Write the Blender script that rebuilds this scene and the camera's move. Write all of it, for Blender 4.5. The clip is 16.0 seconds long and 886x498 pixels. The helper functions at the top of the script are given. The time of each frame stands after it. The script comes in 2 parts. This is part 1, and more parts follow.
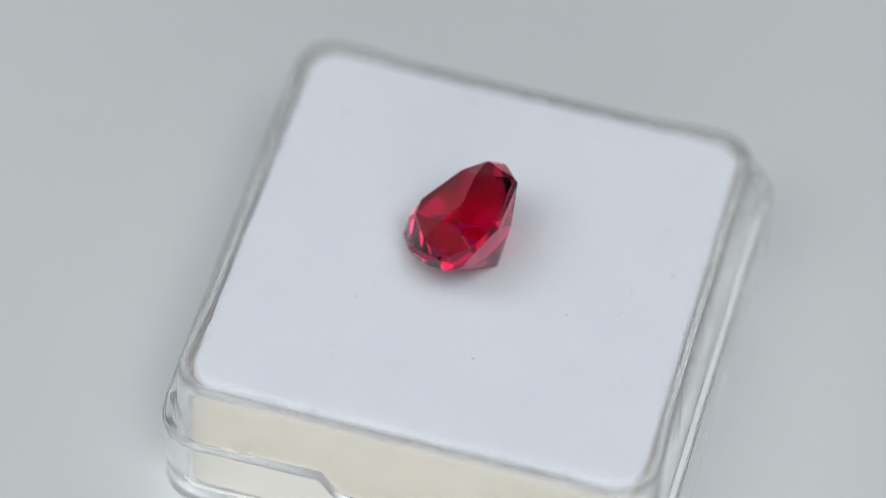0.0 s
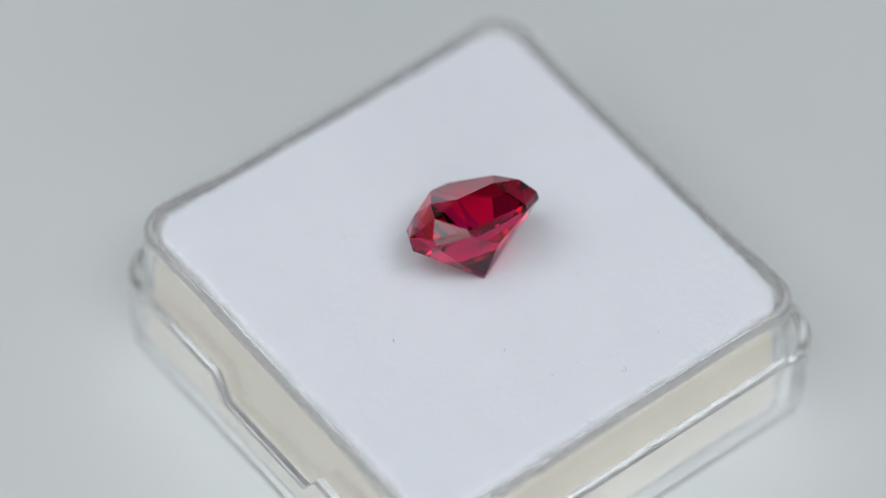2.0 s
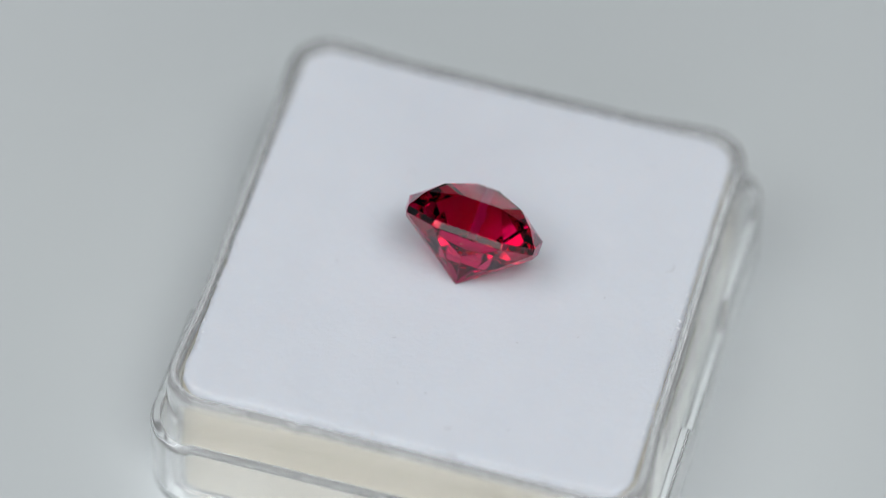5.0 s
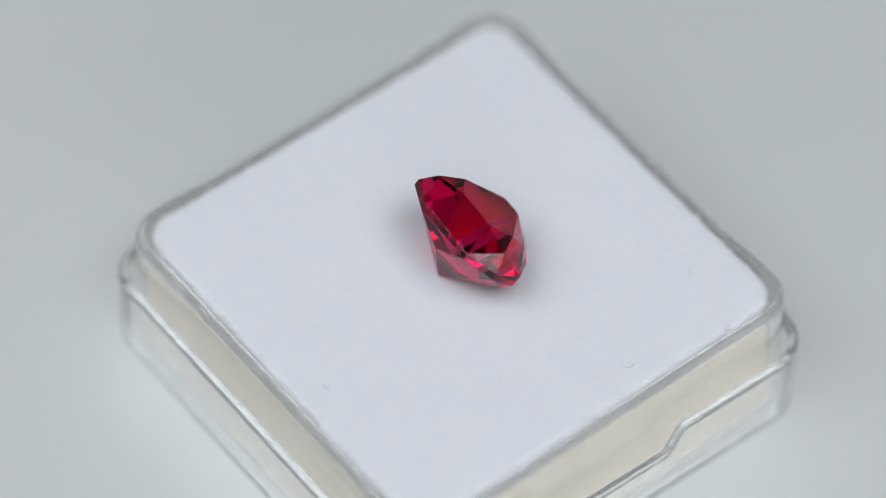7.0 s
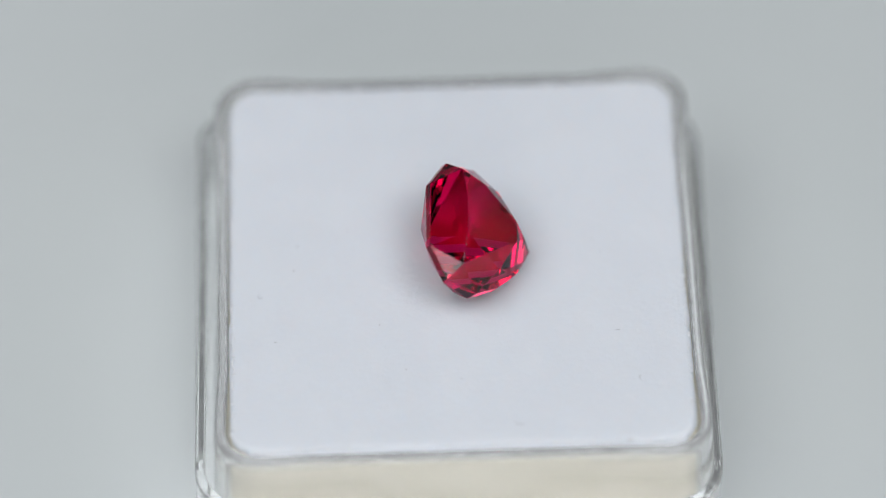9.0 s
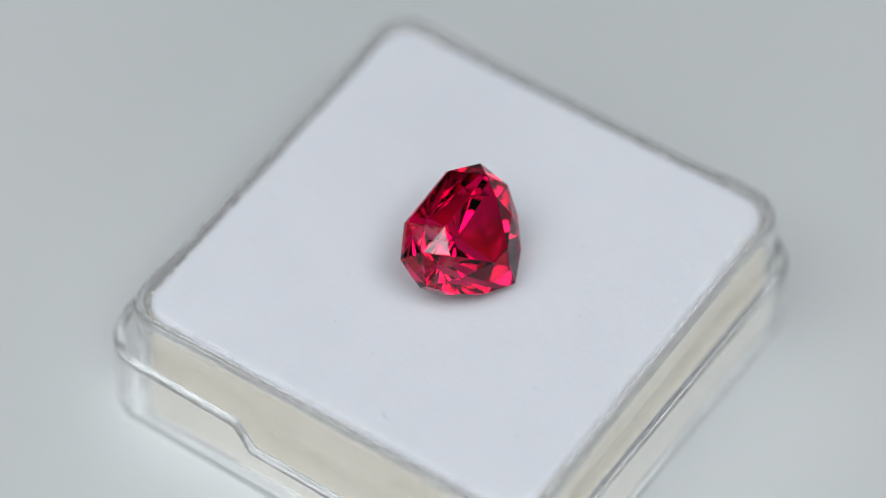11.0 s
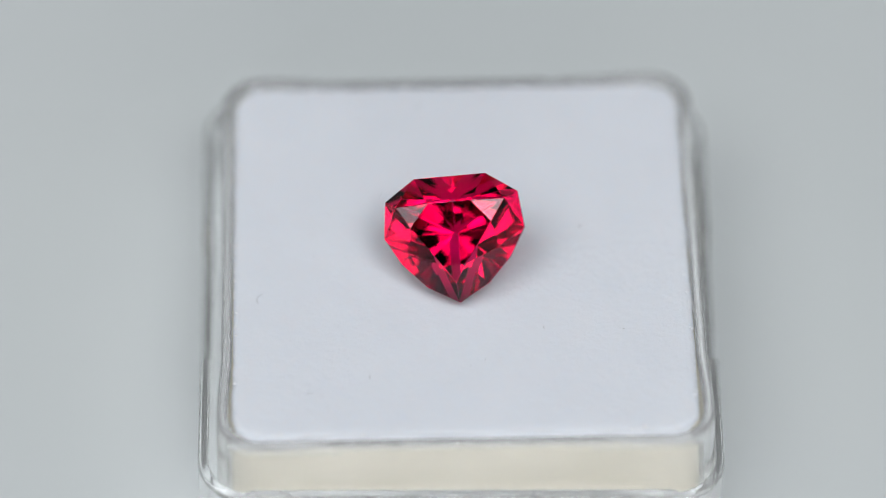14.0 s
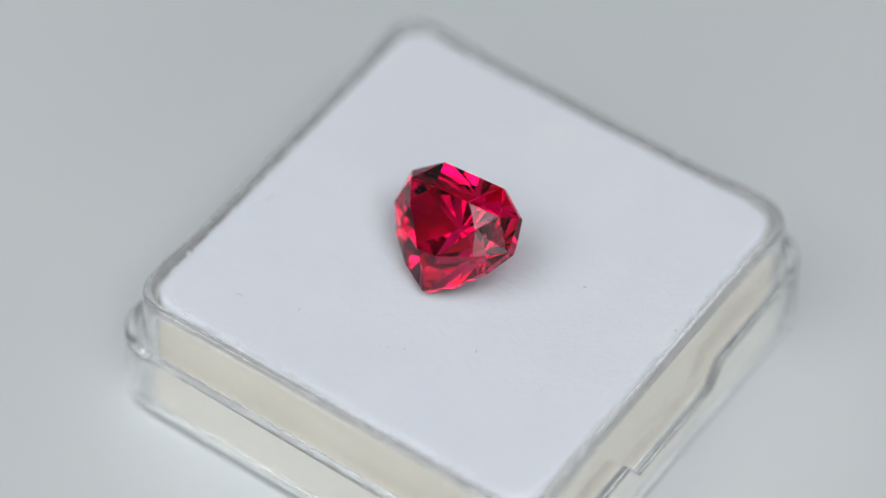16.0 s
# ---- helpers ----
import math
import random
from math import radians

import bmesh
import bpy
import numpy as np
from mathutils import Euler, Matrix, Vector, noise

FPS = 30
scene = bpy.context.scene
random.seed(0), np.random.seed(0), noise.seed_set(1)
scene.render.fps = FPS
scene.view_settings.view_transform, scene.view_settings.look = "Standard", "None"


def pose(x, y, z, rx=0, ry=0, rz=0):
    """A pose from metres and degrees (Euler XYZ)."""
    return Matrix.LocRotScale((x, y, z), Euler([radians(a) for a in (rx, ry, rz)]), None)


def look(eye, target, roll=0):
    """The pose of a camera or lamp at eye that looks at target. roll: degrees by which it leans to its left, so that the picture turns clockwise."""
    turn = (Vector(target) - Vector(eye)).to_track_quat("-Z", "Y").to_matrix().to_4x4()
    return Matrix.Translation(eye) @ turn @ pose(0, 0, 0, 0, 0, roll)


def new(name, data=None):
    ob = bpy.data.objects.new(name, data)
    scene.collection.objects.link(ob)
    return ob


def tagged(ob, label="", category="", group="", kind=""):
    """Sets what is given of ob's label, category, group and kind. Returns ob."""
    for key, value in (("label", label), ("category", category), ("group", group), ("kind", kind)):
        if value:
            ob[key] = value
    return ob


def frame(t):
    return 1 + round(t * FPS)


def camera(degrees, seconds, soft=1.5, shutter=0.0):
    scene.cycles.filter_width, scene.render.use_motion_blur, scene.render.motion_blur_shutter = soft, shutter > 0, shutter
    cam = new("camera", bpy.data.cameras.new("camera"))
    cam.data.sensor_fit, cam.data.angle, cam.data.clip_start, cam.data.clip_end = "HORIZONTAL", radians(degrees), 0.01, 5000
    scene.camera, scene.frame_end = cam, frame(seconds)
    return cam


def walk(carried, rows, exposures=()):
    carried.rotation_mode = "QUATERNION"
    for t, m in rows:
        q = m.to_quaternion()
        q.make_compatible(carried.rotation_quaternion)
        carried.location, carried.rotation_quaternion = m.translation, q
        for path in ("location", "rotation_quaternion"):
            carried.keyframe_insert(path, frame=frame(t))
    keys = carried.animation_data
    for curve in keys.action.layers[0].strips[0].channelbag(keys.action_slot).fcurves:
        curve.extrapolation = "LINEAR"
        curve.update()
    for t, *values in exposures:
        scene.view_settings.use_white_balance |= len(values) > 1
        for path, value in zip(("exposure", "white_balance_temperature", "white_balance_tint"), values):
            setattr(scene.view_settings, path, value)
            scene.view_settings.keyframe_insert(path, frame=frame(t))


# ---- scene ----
MM = 0.001

# ---- camera ----
# macro lens on a tripod, looking down at the box from in front of it; the stabiliser nudges the view a little
LENS = 11.18
PITCH = 51.494
REACH = 283.4 * MM
TOP = 10.2 * MM            # height of the foam's top above the table
FOCAL = 784 / math.tan(radians(LENS / 2))
EYE = Vector((0, -math.cos(radians(PITCH)) * REACH, math.sin(radians(PITCH)) * REACH + TOP))
ROLL = 1.58


def aim(right, down):
    """The camera's pose when the turntable's axis shows that far right of and below the centre."""
    c, s = math.cos(radians(ROLL)), math.sin(radians(ROLL))
    u2, v2 = -right / FOCAL, down / FOCAL
    u, v = c * u2 - s * v2, s * u2 + c * v2
    cp, sp = math.cos(radians(PITCH)), math.sin(radians(PITCH))
    way = Vector((u, cp + v * sp, -sp + v * cp))
    return look(EYE, EYE + way, ROLL)


NUDGES = [(0.0, 39.7, 18.3), (0.5, 40.4, 17.4), (1.0, 41.6, 18.2), (1.5, 43.5, 18.2), (2.0, 34.8, 16.3), (2.5, 35.4, 16.6),
          (3.0, 40.0, 16.0), (3.3, 18.3, 13.5), (3.5, 19.9, 13.0), (4.0, 32.8, 16.0), (4.2, 34.5, 16.2), (6.3, 35.6, 16.3), (6.5, 36.0, 15.8), (7.0, 35.2, 16.5),
          (7.5, 36.0, 16.5), (8.0, 36.5, 16.5), (8.5, 35.7, 16.3), (9.0, 35.5, 16.3), (11.5, 35.2, 16.8), (12.0, 35.8, 16.4),
          (12.5, 35.8, 16.7), (13.0, 35.6, 16.8), (13.5, 36.0, 16.2), (14.0, 34.8, 16.5), (14.5, 35.6, 16.2), (15.0, 37.6, 16.6), (15.5, 37.3, 16.7), (16.0, 37.0, 17.2)]
cam = camera(LENS, 16.0, soft=0.6)
cam.data.dof.use_dof = True
cam.data.dof.focus_distance = REACH - 3.8 * MM
cam.data.dof.aperture_fstop = 10.0
walk(cam, [(t, aim(a, b)) for t, a, b in NUDGES], [(0.0, 0.0), (3.1, 0.0), (3.3, -0.10), (4.3, -0.10), (6.2, 0.0), (16.0, 0.0)])

# ---- light ----
world = bpy.data.worlds.new("studio")
scene.world = world
world.use_nodes = True
# a dim room round the lit board: greyer round about, darker towards its ceiling
_n, _l = world.node_tree.nodes, world.node_tree.links
_co, _split, _ramp = _n.new("ShaderNodeTexCoord"), _n.new("ShaderNodeSeparateXYZ"), _n.new("ShaderNodeValToRGB")
_l.new(_co.outputs["Generated"], _split.inputs["Vector"])
_l.new(_split.outputs["Z"], _ramp.inputs["Fac"])
_ramp.color_ramp.elements[0].position, _ramp.color_ramp.elements[0].color = 0.20, (0.93, 0.97, 1.0, 1)
_ramp.color_ramp.elements[1].position, _ramp.color_ramp.elements[1].color = 0.68, (0.03, 0.031, 0.033, 1)
_l.new(_ramp.outputs["Color"], _n["Background"].inputs["Color"])
_n["Background"].inputs["Strength"].default_value = 0.24


def softbox(name, azimuth, elevation, away, width, height, watts, colour):
    """An area lamp that points at the box. azimuth: degrees from straight behind the box towards the right."""
    a, e = radians(azimuth), radians(elevation)
    data = bpy.data.lights.new(name, "AREA")
    data.shape, data.size, data.size_y, data.energy, data.color = "RECTANGLE", width, height, watts, colour
    lamp = new(name, data)
    eye = Vector((math.sin(a) * math.cos(e), math.cos(a) * math.cos(e), math.sin(e))) * away
    lamp.matrix_world = look(eye, (0, 0, TOP))
    return lamp


softbox("softbox_lamp", -122, 62, 0.62, 0.42, 0.42, 1.70, (0.94, 0.972, 1.0))
softbox("softbox_lamp", 140, 64, 0.62, 0.31, 0.31, 1.70, (0.94, 0.972, 1.0))
softbox("strip_lamp", 172, 19, 0.62, 0.52, 0.20, 0.62, (1.0, 0.985, 0.965))


# ---- materials ----
def material(name):
    m = bpy.data.materials.new(name)
    m.use_nodes = True
    n = m.node_tree.nodes
    return m, n, m.node_tree.links, n["Principled BSDF"]


def noise_node(n, l, scale, detail=4.0, rough=0.6, space="Object"):
    co = n.new("ShaderNodeTexCoord")
    tex = n.new("ShaderNodeTexNoise")
    tex.inputs["Scale"].default_value, tex.inputs["Detail"].default_value, tex.inputs["Roughness"].default_value = scale, detail, rough
    l.new(co.outputs[space], tex.inputs["Vector"])
    return tex


def ramp_node(n, l, source, stops):
    r = n.new("ShaderNodeValToRGB")
    while len(r.color_ramp.elements) < len(stops):
        r.color_ramp.elements.new(0.5)
    for e, (at, c) in zip(r.color_ramp.elements, stops):
        e.position, e.color = at, (*c, 1)
    l.new(source, r.inputs["Fac"])
    return r


def bump_node(n, l, source, p, strength, distance):
    b = n.new("ShaderNodeBump")
    b.inputs["Strength"].default_value, b.inputs["Distance"].default_value = strength, distance
    l.new(source, b.inputs["Height"])
    l.new(b.outputs["Normal"], p.inputs["Normal"])


def matte(name, low, high, scale, bump, distance, rough=0.9):
    m, n, l, p = material(name)
    tex = noise_node(n, l, scale)
    l.new(ramp_node(n, l, tex.outputs["Fac"], [(0.3, low), (0.7, high)]).outputs["Color"], p.inputs["Base Color"])
    fine = noise_node(n, l, scale * 6, 6.0, 0.7)
    bump_node(n, l, fine.outputs["Fac"], p, bump, distance)
    p.inputs["Roughness"].default_value = rough
    p.inputs["Specular IOR Level"].default_value = 0.2
    return m


def clear_plastic(name, colour, rough, clear):
    m, n, l, p = material(name)
    p.inputs["Base Color"].default_value = (*colour, 1)
    p.inputs["Transmission Weight"].default_value = clear
    p.inputs["IOR"].default_value = 1.49
    tex = noise_node(n, l, 160, 5.0, 0.65)
    r = ramp_node(n, l, tex.outputs["Fac"], [(0.5, (rough,) * 3), (0.8, (rough + 0.07,) * 3)])
    l.new(r.outputs["Color"], p.inputs["Roughness"])
    scuff = noise_node(n, l, 700, 3.0, 0.6)
    bump_node(n, l, scuff.outputs["Fac"], p, 0.03, 0.0001)
    return m


TABLE_WHITE = matte("satin_white_board", (0.605, 0.636, 0.64), (0.635, 0.662, 0.665), 14, 0.02, 0.0002, 0.55)
FOAM_WHITE = matte("white_foam_skin", (0.775, 0.80, 0.865), (0.80, 0.822, 0.885), 260, 0.40, 0.00017)
# foam lets light wander under its skin
_foam = FOAM_WHITE.node_tree.nodes["Principled BSDF"]
_foam.inputs["Subsurface Weight"].default_value, _foam.inputs["Subsurface Scale"].default_value = 0.5, 0.0012
_foam.inputs["Subsurface Radius"].default_value = (1.0, 0.9, 0.85)
FOAM_CREAM = matte("cream_foam_side", (0.60, 0.56, 0.455), (0.66, 0.62, 0.52), 220, 0.25, 0.0002)
CLEAR = clear_plastic("clear_polystyrene", (0.985, 0.99, 0.99), 0.03, 0.90)
SCUFFED_LIT = clear_plastic("scuffed_lit_rim", (0.97, 0.975, 0.985), 0.10, 0.74)      # hazy, scratched rim; its extra diffuse white stands in for light the wall loses
FOAM_CRUMB = matte("white_foam_crumb", (0.78, 0.79, 0.82), (0.82, 0.83, 0.86), 260, 0.35, 0.00012)
LINT = matte("grey_lint", (0.33, 0.33, 0.35), (0.46, 0.46, 0.48), 900, 0.1, 0.0001)
DARK_DUST = matte("dark_dust", (0.015, 0.015, 0.02), (0.05, 0.05, 0.05), 900, 0.1, 0.0001)
PALE_FLECK = matte("pale_fleck", (0.8, 0.75, 0.75), (0.9, 0.85, 0.85), 900, 0.1, 0.0001)


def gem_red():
    """Clear red stone. Its gloss ramp paints light by angle: outer reflections dimmed, inner ones reddened in place of
    absorption.
    """
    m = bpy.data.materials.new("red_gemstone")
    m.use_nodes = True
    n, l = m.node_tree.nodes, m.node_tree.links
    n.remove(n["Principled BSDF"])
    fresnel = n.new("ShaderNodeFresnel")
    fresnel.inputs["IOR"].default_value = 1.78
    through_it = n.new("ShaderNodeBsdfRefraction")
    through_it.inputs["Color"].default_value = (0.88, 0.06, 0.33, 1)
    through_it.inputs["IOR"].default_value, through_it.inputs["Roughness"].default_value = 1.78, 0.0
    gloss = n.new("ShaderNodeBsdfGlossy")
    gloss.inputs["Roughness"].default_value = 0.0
    # reflection strength is set by colour here; the last stop imitates absorbed light
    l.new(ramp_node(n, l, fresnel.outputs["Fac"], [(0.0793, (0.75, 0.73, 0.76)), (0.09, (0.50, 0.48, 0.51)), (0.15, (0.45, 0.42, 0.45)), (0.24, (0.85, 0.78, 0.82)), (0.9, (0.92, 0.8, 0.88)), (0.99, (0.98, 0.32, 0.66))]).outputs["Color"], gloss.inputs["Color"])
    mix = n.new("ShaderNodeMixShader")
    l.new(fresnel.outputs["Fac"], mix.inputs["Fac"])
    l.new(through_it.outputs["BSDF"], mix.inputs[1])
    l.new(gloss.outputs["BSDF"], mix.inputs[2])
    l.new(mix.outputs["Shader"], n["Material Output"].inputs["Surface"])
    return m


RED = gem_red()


# ---- building helpers ----
def part(name, bm, mat, parent=None, label="", smooth=False):
    me = bpy.data.meshes.new(name)
    bm.to_mesh(me)
    bm.free()
    for f in me.polygons:
        f.use_smooth = smooth
    me.materials.append(mat)
    ob = new(name, me)
    ob.parent = parent
    return tagged(ob, label)


def slab(x0, y0, z0, x1, y1, z1):
    bm = bmesh.new()
    bmesh.ops.create_cube(bm, size=1.0)
    for v in bm.verts:
        v.co = Vector(((x0 + x1) / 2 + v.co.x * (x1 - x0), (y0 + y1) / 2 + v.co.y * (y1 - y0), (z0 + z1) / 2 + v.co.z * (z1 - z0)))
    return bm


SIDE = [-0.86, -0.75, -0.7, -0.65, -0.6, -0.55, -0.5, -0.44, -0.425, -0.40, -0.385, -0.354, -0.345, -0.335, -0.31, -0.285, -0.272, -0.262, -0.12, 0.0, 0.12, 0.262, 0.272, 0.285, 0.31, 0.335, 0.345, 0.354, 0.5, 0.55, 0.6, 0.65, 0.7, 0.75, 0.86]
ARC = 9


def square_loop(half, radius):
    """Points of a rounded square, anticlockwise, in mm; always the same count."""
    out = []
    straight = half - radius
    for k in range(4):
        c, s = (1, 0, -1, 0)[k], (0, 1, 0, -1)[k]
        for f in SIDE:
            y = max(-straight, min(straight, f * 15.2))
            if abs(f) == 0.86:
                y = math.copysign(straight * 0.97, f)
            out.append((c * half - s * y, s * half + c * y))
        for i in range(ARC):
            a = radians(90 * i / (ARC - 1))
            x, y = straight + radius * math.cos(a), straight + radius * math.sin(a)
            out.append((c * x - s * y, s * x + c * y))
    return out


def corner_weight(x, y):
    """0 along a side, 1 in the corners' posts."""
    k = max(0.0, min(1.0, (min(abs(x), abs(y)) - 7.6) / 4.2))
    return k * k * (3 - 2 * k)


def loft(rings, closed, bulge=0.0):
    """A skin over rings (half, radius, z or a function of x and y), in mm. closed: the last ring joins the first; else both ends are capped. bulge: how far the corners stand out."""
    bm = bmesh.new()
    loops = []
    for half, radius, z in rings:
        loop = []
        for x, y in square_loop(half, radius):
            w = corner_weight(x, y) * bulge
            loop.append(bm.verts.new(((x + math.copysign(w, x)) * MM, (y + math.copysign(w, y)) * MM, (z(x, y) if callable(z) else z) * MM)))
        loops.append(loop)
    n = len(loops[0])
    pairs = list(zip(loops, loops[1:])) + ([(loops[-1], loops[0])] if closed else [])
    for a, b in pairs:
        for i in range(n):
            bm.faces.new((a[i], a[(i + 1) % n], b[(i + 1) % n], b[i]))
    if not closed:
        bm.faces.new(loops[0][::-1])
        bm.faces.new(loops[-1])
    bmesh.ops.recalc_face_normals(bm, faces=bm.faces)
    return bm


# ---- the studio ----
tagged(part("tabletop", slab(-0.6, -0.5, -0.02, 0.6, 0.7, 0), TABLE_WHITE), "plain satin white board under the box", "tabletop", kind="structure")

# ---- the clear box ----
HIGH, LOW = 6.2, 4.35       # heights of the lower shell's rim, and of its rim in the thumb cut-outs


def rim(x, y):
    """The lower shell's rim, cut down on two opposite sides."""
    if abs(x) > 15 and abs(y) < 5.3:
        k = min(1.0, max(0.0, (5.3 - abs(y)) / 1.2))
        return HIGH + (LOW - HIGH) * k
    return HIGH + (0.35 if abs(y) > 15 and abs(x) < 13 else 0.0)


def lower(drop):
    return lambda x, y: rim(x, y) - drop


RISE, OUT = 0.18, 0.18      # the tray's four corners stand a little higher and further out than its sides


def build_box():
    """The lower half, flat on the table: a clear shell with two thumb cut-outs."""
    box = new("display_box")
    tagged(box, "clear plastic lower half of a gem box with thumb cut-outs", "box")
    low = [(15.2, 2.6, 0.0), (15.7, 2.9, 0.02), (16.0, 3.0, 0.14), (16.18, 3.1, 0.36), (16.24, 3.15, 0.7), (16.24, 3.15, 0.85), (16.24, 3.15, lower(0.3)), (16.24, 3.15, lower(0.16)),
           (16.19, 3.1, lower(0.05)), (16.1, 3.05, lower(0.0)), (16.02, 3.0, lower(0.0)), (15.74, 2.85, lower(0.0)), (15.66, 2.8, lower(0.02)), (15.6, 2.75, lower(0.1)), (15.6, 2.75, lower(0.25)),
           (15.6, 2.75, 1.02), (15.6, 2.75, 0.9)]
    lo = part("shell", loft(low, False), CLEAR, box, "clear base with thumb cut-outs", True)
    for x, y, z, turn, length, bend in WALL_SPECKS:
        part("speck", fibre(x, y, z, turn, length, bend, 0.045), DARK_DUST, box)
    for x, y, z, size in BURRS:
        burr, dice = bmesh.new(), random.Random(int(100 * y))
        bmesh.ops.create_icosphere(burr, subdivisions=2, radius=size * MM, matrix=Matrix.Translation((x * MM, y * MM, z * MM)) @ Matrix.Diagonal((0.6, 1.5, 0.7, 1)))
        for v in burr.verts:
            v.co += Vector([dice.uniform(-0.25, 0.25) * size * MM for _ in range(3)])
        part("burr", burr, CLEAR, box, "rough chipped plastic burr")
    for x, y, z, turn, length, bend in SCRATCHES:
        part("scratch", fibre(x, y, z, turn, length, bend, 0.02), LINT, box)
    lo.visible_shadow = False
    lo.data.set_sharp_from_angle(angle=radians(40))
    return box


def build_tray():
    """The clear tray that holds the foam; it sits a little askew in the lower half."""
    tray = new("box_tray")
    tagged(tray, "clear plastic gem box tray with a rounded top rim", "box")

    def lip(z):
        # the rim rises at the corners; one edge has a small nick
        return lambda x, y: z + RISE * corner_weight(x, y) - (0.16 if y < -14 and -6.55 < x < -5.9 else 0.0)

    upper = [(15.30, 2.8, 1.32), (15.30, 2.8, 1.4), (15.02, 2.55, lip(9.3)), (15.0, 2.55, lip(9.6)), (14.96, 2.5, lip(9.85)), (14.86, 2.42, lip(10.02)), (14.7, 2.3, lip(10.1)),
             (14.52, 2.15, lip(10.08)), (14.38, 2.05, lip(9.97)), (14.32, 2.0, lip(9.8)), (14.32, 2.0, 9.4), (14.72, 2.3, 1.4), (14.72, 2.3, 1.32)]
    skin = loft(upper, True, OUT)
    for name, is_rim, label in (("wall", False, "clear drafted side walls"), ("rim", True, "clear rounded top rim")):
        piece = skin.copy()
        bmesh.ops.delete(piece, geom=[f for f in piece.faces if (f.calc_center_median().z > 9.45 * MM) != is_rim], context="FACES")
        side = part(name, piece, SCUFFED_LIT if is_rim else CLEAR, tray, label, True)
        side.visible_shadow = False
        side.data.set_sharp_from_angle(angle=radians(40))
    skin.free()
    return tray


def fibre(x, y, z, turn, length, bend, thick=0.016):
    """A hair of lint lying at a place, bent into an arc."""
    bm = bmesh.new()
    rings, steps = [], 7
    px, py, a = -length / 2, 0.0, radians(-bend / 2)
    for k in range(steps):
        r = thick * (0.5 if k in (0, steps - 1) else 1.0)
        c, s = math.cos(a), math.sin(a)
        rings.append([bm.verts.new((px - s * r * u, py + c * r * u, r + r * v)) for u, v in ((1, 0), (0, 1), (-1, 0), (0, -1))])
        px, py, a = px + c * length / (steps - 1), py + s * length / (steps - 1), a + radians(bend / (steps - 1))
    for p, q in zip(rings, rings[1:]):
        for i in range(4):
            bm.faces.new((p[i], p[(i + 1) % 4], q[(i + 1) % 4], q[i]))
    bm.faces.new(rings[0]), bm.faces.new(rings[-1])
    bmesh.ops.recalc_face_normals(bm, faces=bm.faces)
    bm.transform(Matrix.Scale(MM, 4) @ pose(x, y, z, 0, 0, turn))
    return bm


LINTS = [(-7.57, -2.1, 70, 0.24, 30, DARK_DUST), (2.6, -12.0, 40, 0.75, 260, LINT), (0.5, -10.2, 10, 0.14, 40, LINT), (-1.37, -10.0, 120, 0.18, 60, LINT),
         (-2.5, -6.75, 30, 0.22, 40, LINT), (4.9, -4.95, 160, 0.16, 50, LINT), (8.4, -3.4, 60, 0.13, 20, LINT), (12.5, 3.5, 75, 0.9, 120, LINT), (6.0, -11.4, 80, 0.22, 80, LINT),
         (5.8, 9.75, 100, 0.32, 30, LINT), (9.55, 11.1, 20, 0.5, 150, LINT), (9.2, 0.0, 45, 0.12, 20, LINT), (-5.0, 6.1, 100, 0.26, 40, LINT), (-9.9, 6.3, 15, 0.14, 90, LINT), (-1.3, 8.5, 60, 0.12, 20, LINT),
         (-0.4, 9.0, 130, 0.13, 30, LINT)]
# specks and hairs on the clear walls: place, turn about the box, length, bend
WALL_SPECKS = [(-16.1, 8.6, 6.25, 80, 0.14, 20), (-16.1, 9.9, 6.25, 85, 0.22, 10), (15.95, 2.5, 4.42, 95, 0.18, 30), (15.95, 3.1, 4.42, 80, 0.12, 10), (-4.3, 16.05, 6.6, 10, 0.2, 20),
               (7.1, 15.47, 5.9, 15, 0.12, 10), (2.6, 16.05, 6.6, 0, 0.12, 20), (16.0, -1.2, 4.42, 90, 0.16, 40), (-16.05, -3.0, 4.42, 90, 0.2, 10), (1.8, -16.05, 6.6, 5, 0.18, 30), (-6.0, -16.05, 6.6, 0, 0.11, 10)]


BURRS = [(15.85, 4.1, 4.45, 0.16), (15.9, 3.6, 4.42, 0.11), (15.82, 4.75, 4.5, 0.13), (15.95, 2.9, 4.42, 0.08)]
# fine scratches on the flat top of the lower shell's rim
SCRATCHES = [(1.1, 15.9, 6.55, 20, 0.5, 5), (0.7, 15.85, 6.55, 12, 0.7, 8), (0.2, 15.92, 6.55, 25, 0.45, 0), (-0.3, 15.88, 6.55, 8, 0.6, 4), (-2.6, 15.9, 6.55, 3, 1.2, 2), (-4.4, 15.9, 6.55, 60, 0.3, 10),
             (2.4, -15.9, 6.55, 6, 0.9, 3), (4.1, -15.85, 6.55, 14, 0.5, 6)]


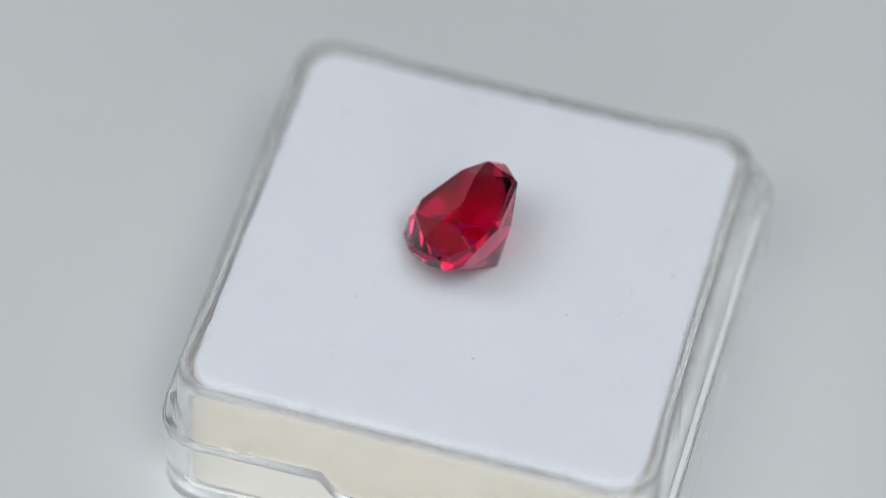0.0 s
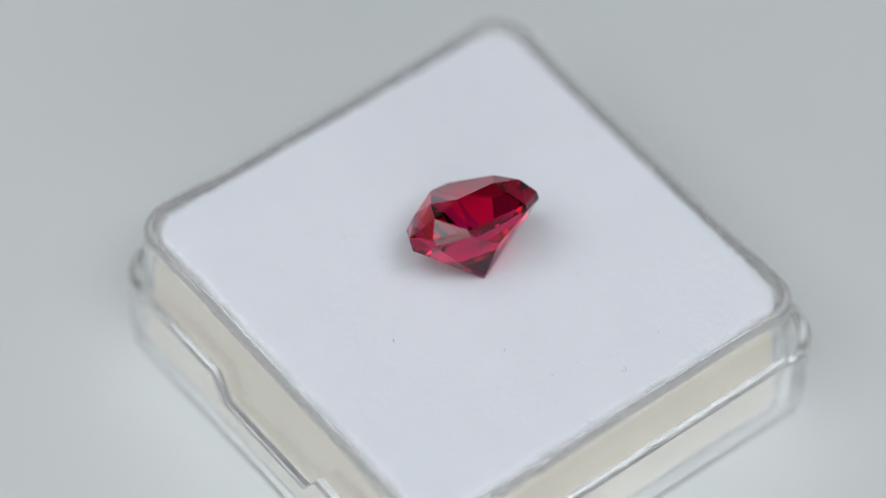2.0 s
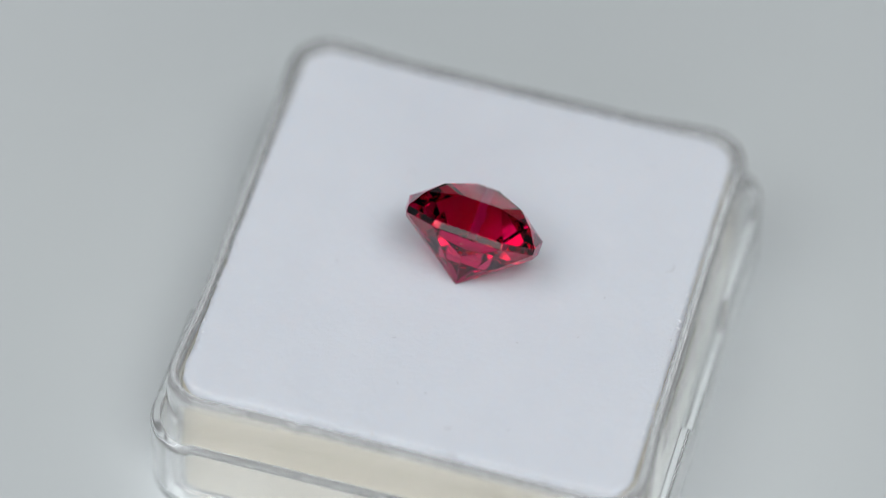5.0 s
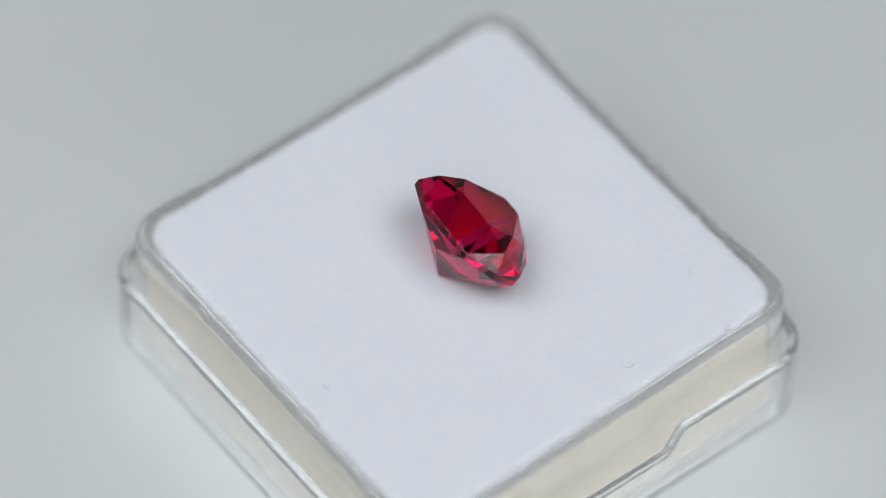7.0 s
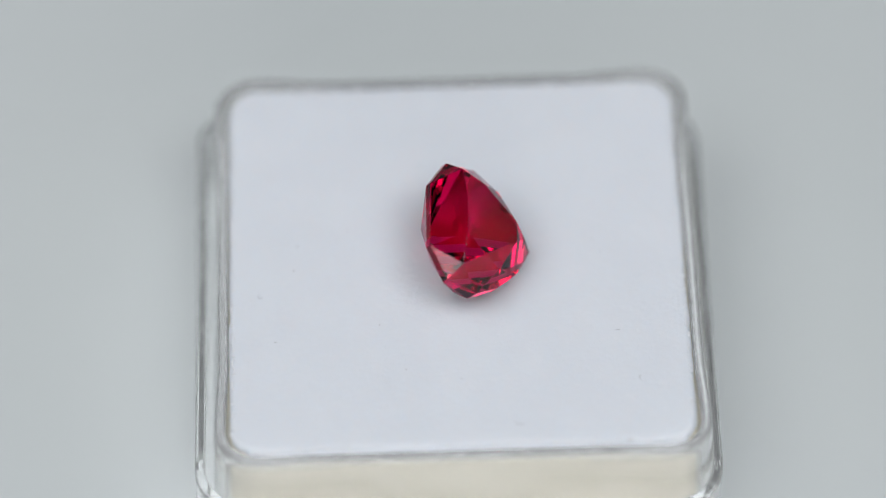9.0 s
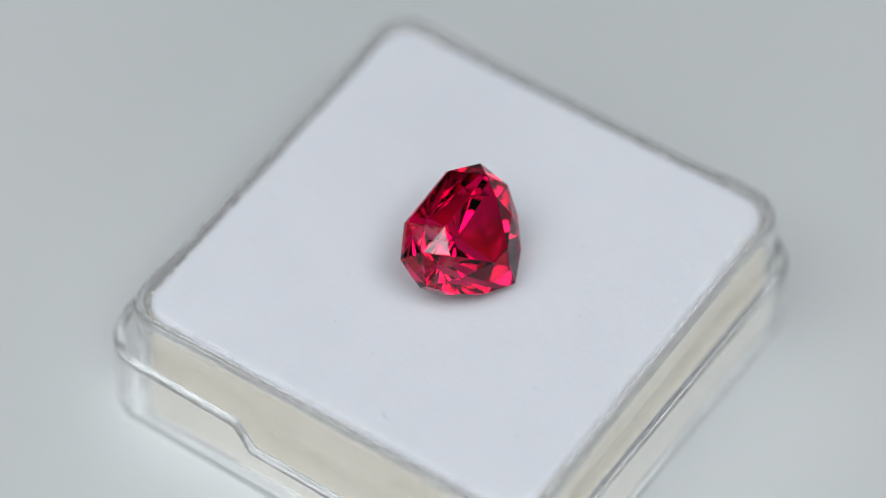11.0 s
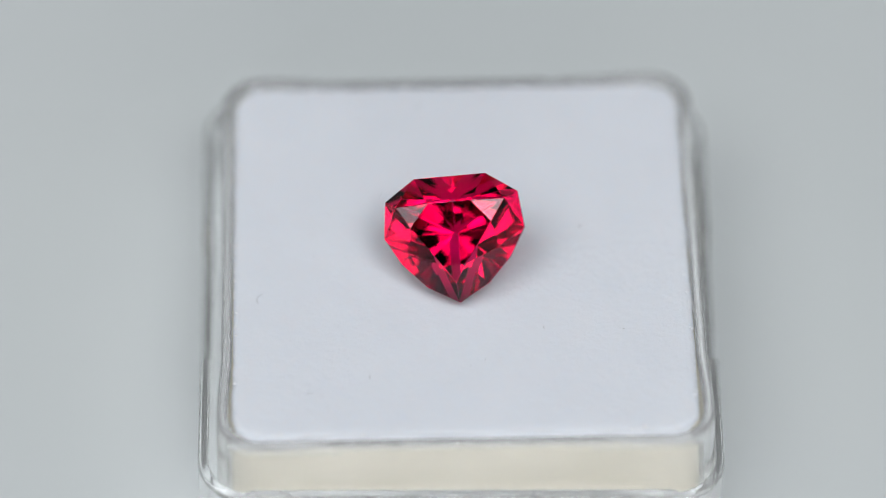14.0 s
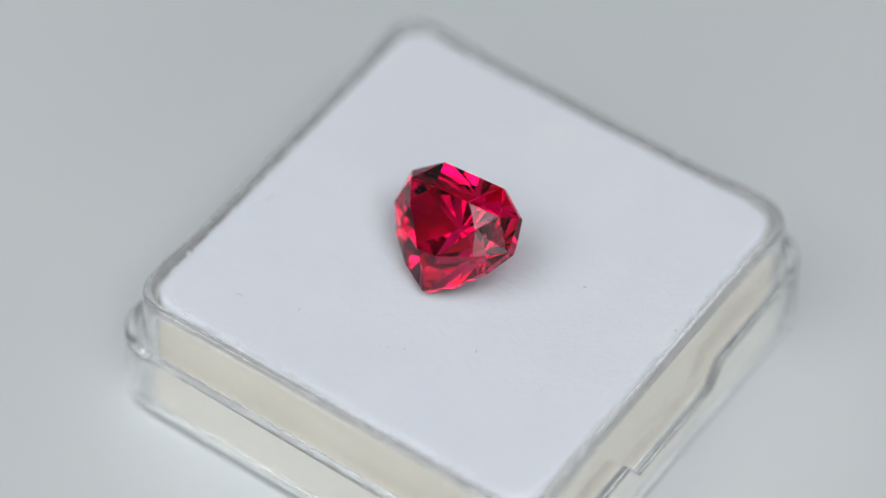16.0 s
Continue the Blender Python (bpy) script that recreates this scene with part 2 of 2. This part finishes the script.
def build_foam():
    pad = new("foam_pad")
    tagged(pad, "white foam pad filling the clear box", "foam")
    part("foam_body", loft([(14.62, 2.2, 1.32), (14.27, 1.95, 9.4), (14.26, 1.95, 9.61)], False), FOAM_CREAM, pad, "cream foam sides")
    part("foam_top", loft([(14.26, 1.9, 9.62), (14.25, 1.9, 9.85), (14.19, 1.85, 10.0), (14.08, 1.8, 10.11), (13.92, 1.65, 10.17), (13.6, 1.4, 10.2)], False), FOAM_WHITE, pad, "matte white top skin", False)
    # the pad's cut edge is a little uneven
    edge = bpy.data.objects["foam_top"].data
    for v in edge.vertices:
        if max(abs(v.co.x), abs(v.co.y)) > 13.8 * MM:
            k = 1 + 0.006 * (noise.noise(v.co * 900) + 0.6 * noise.noise(v.co * 2500))
            v.co.x, v.co.y = v.co.x * k, v.co.y * k
    # crumbs and tufts torn loose along the cut edge
    fray, dice = bmesh.new(), random.Random(4)
    for _ in range(420):
        k, along, size = dice.randrange(4), dice.uniform(-12.9, 12.9), dice.uniform(0.03, 0.10) * (1.6 if dice.random() < 0.08 else 1.0)
        out = dice.gauss(14.06, 0.06)
        at = Matrix.Rotation(k * math.pi / 2, 4, "Z") @ Vector((out, along, 10.12 + dice.uniform(-0.06, 0.05)))
        shape = pose(at.x, at.y, at.z, dice.uniform(0, 180), dice.uniform(0, 180), dice.uniform(0, 180)) @ Matrix.Diagonal((size * dice.uniform(0.8, 2.2), size, size * 0.8, 1))
        bmesh.ops.create_icosphere(fray, subdivisions=1, radius=1.0, matrix=Matrix.Scale(MM, 4) @ shape)
    tagged(part("frayed_edge", fray, FOAM_CRUMB, pad, "loose white foam crumbs"), "loose white foam crumbs", kind="stuff")
    return pad


def build_lints():
    """Lint and specks lying on the foam: place, turn, length and bend of each, in mm and degrees."""
    out = []
    for x, y, turn, length, bend, mat in LINTS:
        ob = part("lint_fibre", fibre(0, 0, 0, turn, length, bend), mat)
        dark = mat is DARK_DUST
        tagged(ob, "tiny dark dust speck lying on white foam" if dark else "curled grey lint hair lying on white foam" if bend > 100 else "tiny grey lint fibre lying on white foam", "lint", "lint on the foam")
        out.append((ob, Matrix.Translation((x * MM, y * MM, TOP))))
    return out


box = build_box()
tray = build_tray()
foam = build_foam()
lints = build_lints()


# ---- the gemstone ----
def build_gem():
    """A shield cut: eleven sides, six-sided table, deep pavilion. Local z is the table's normal, y away from the point."""
    girdle = [(2.23, 3.78), (4.13, 2.50), (4.38, 0.26), (3.39, -1.48), (1.90, -3.02)]
    ring = girdle + [(0, -4.09)] + [(-x, y) for x, y in girdle[::-1]]
    deep = [-0.42, -0.45, -0.85, -0.60, -0.50]      # the girdle is thicker at the corners
    lower_edge = deep + [-0.80] + deep[::-1]
    table = [(1.36, 2.13), (2.50, 0.74), (0.70, -1.77)]
    culet = Vector((-0.10, 0.25, -4.47))
    points = [Vector((x, y, 0)) for x, y in ring] + [Vector((x, y, z)) for (x, y), z in zip(ring, lower_edge)]
    points += [Vector((s * x, y, 1.6)) for x, y in table for s in (1, -1)]
    points += [Vector((3.38, 2.08, 1.08)), Vector((-3.38, 2.08, 1.08)), Vector((0, -2.86, 1.08)), Vector((2.76, -0.85, 0.97)), Vector((-2.76, -0.85, 0.97)), Vector((0, 2.95, 0.88)), culet]
    # the pavilion: six mains meet along keels at the three corners and at the middle of the three sides; break facets fill up to the girdle
    keels = [(0, 3.10, -1.85), (2.12, -1.72, -1.95), (-2.12, -1.72, -1.95), (4.16, 1.10, -1.10), (-4.16, 1.10, -1.10), (0, -3.90, -1.15)]
    points += [Vector(k) for k in keels]
    bm = bmesh.new()
    for p in points:
        bm.verts.new(p * MM)
    bmesh.ops.convex_hull(bm, input=bm.verts)
    bmesh.ops.dissolve_limit(bm, angle_limit=radians(0.6), verts=bm.verts, edges=bm.edges)
    loose = [v for v in bm.verts if not v.link_faces]
    bmesh.ops.delete(bm, geom=loose, context="VERTS")
    bmesh.ops.recalc_face_normals(bm, faces=bm.faces)
    # worn facet edges
    bmesh.ops.bevel(bm, geom=list(bm.edges), offset=0.016 * MM, segments=1, affect="EDGES")
    bmesh.ops.recalc_face_normals(bm, faces=bm.faces)
    # one closed stone, parted into table, crown, girdle and pavilion
    stone = new("gemstone")
    tagged(stone, "faceted transparent red shield-cut gemstone lying tilted", "gemstone")

    def tier(f):
        z = f.calc_center_median().z / MM
        return "table" if z > 1.59 else "crown" if z > 0.01 else "girdle" if z > -0.55 and abs(f.normal.z) < 0.08 else "pavilion"

    for name in ("table", "crown", "girdle", "pavilion"):
        piece = bm.copy()
        piece.normal_update()
        bmesh.ops.delete(piece, geom=[f for f in piece.faces if tier(f) != name], context="FACES")
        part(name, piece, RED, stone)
    bm.free()
    # tiny pale piece added for a bright point, taken as an inclusion
    part("bright_fleck", fibre(0.22, 3.68, -0.95, 20, 0.07, 0, 0.02), PALE_FLECK, stone)
    return stone


gem = build_gem()
GEM_SEAT = Matrix(((-0.98807, 0.08700, 0.12706, 0.382 * MM), (0.00757, -0.79666, 0.60438, 1.371 * MM), (0.15381, 0.59813, 0.78650, 3.25 * MM + TOP), (0, 0, 0, 1)))


# ---- motion: the turntable turns everything clockwise ----
SKEW = Matrix.Translation((-0.10 * MM, 0.11 * MM, TOP)) @ pose(0, 0, 0, 1.45, 1.05, 0) @ Matrix.Translation((0, 0, -TOP))


def turned(t, yaw=77.82):
    a = radians(-2.05 - 18.111 * t)
    c, s = math.cos(a), math.sin(a)
    x, y = 0.529 * MM, 0.090 * MM
    return Matrix.Translation((c * x - s * y, s * x + c * y, 0)) @ Matrix.Rotation(a + radians(yaw), 4, "Z")


def motions():
    times = [k * 0.5 for k in range(33)]
    walk(box, [(t, turned(t, 78.1)) for t in times])
    for thing, seat in [(tray, SKEW), (foam, SKEW)] + [(ob, SKEW @ at) for ob, at in lints]:
        walk(thing, [(t, turned(t, 78.5) @ seat) for t in times])
    walk(gem, [(t, turned(t) @ GEM_SEAT) for t in times])


motions()
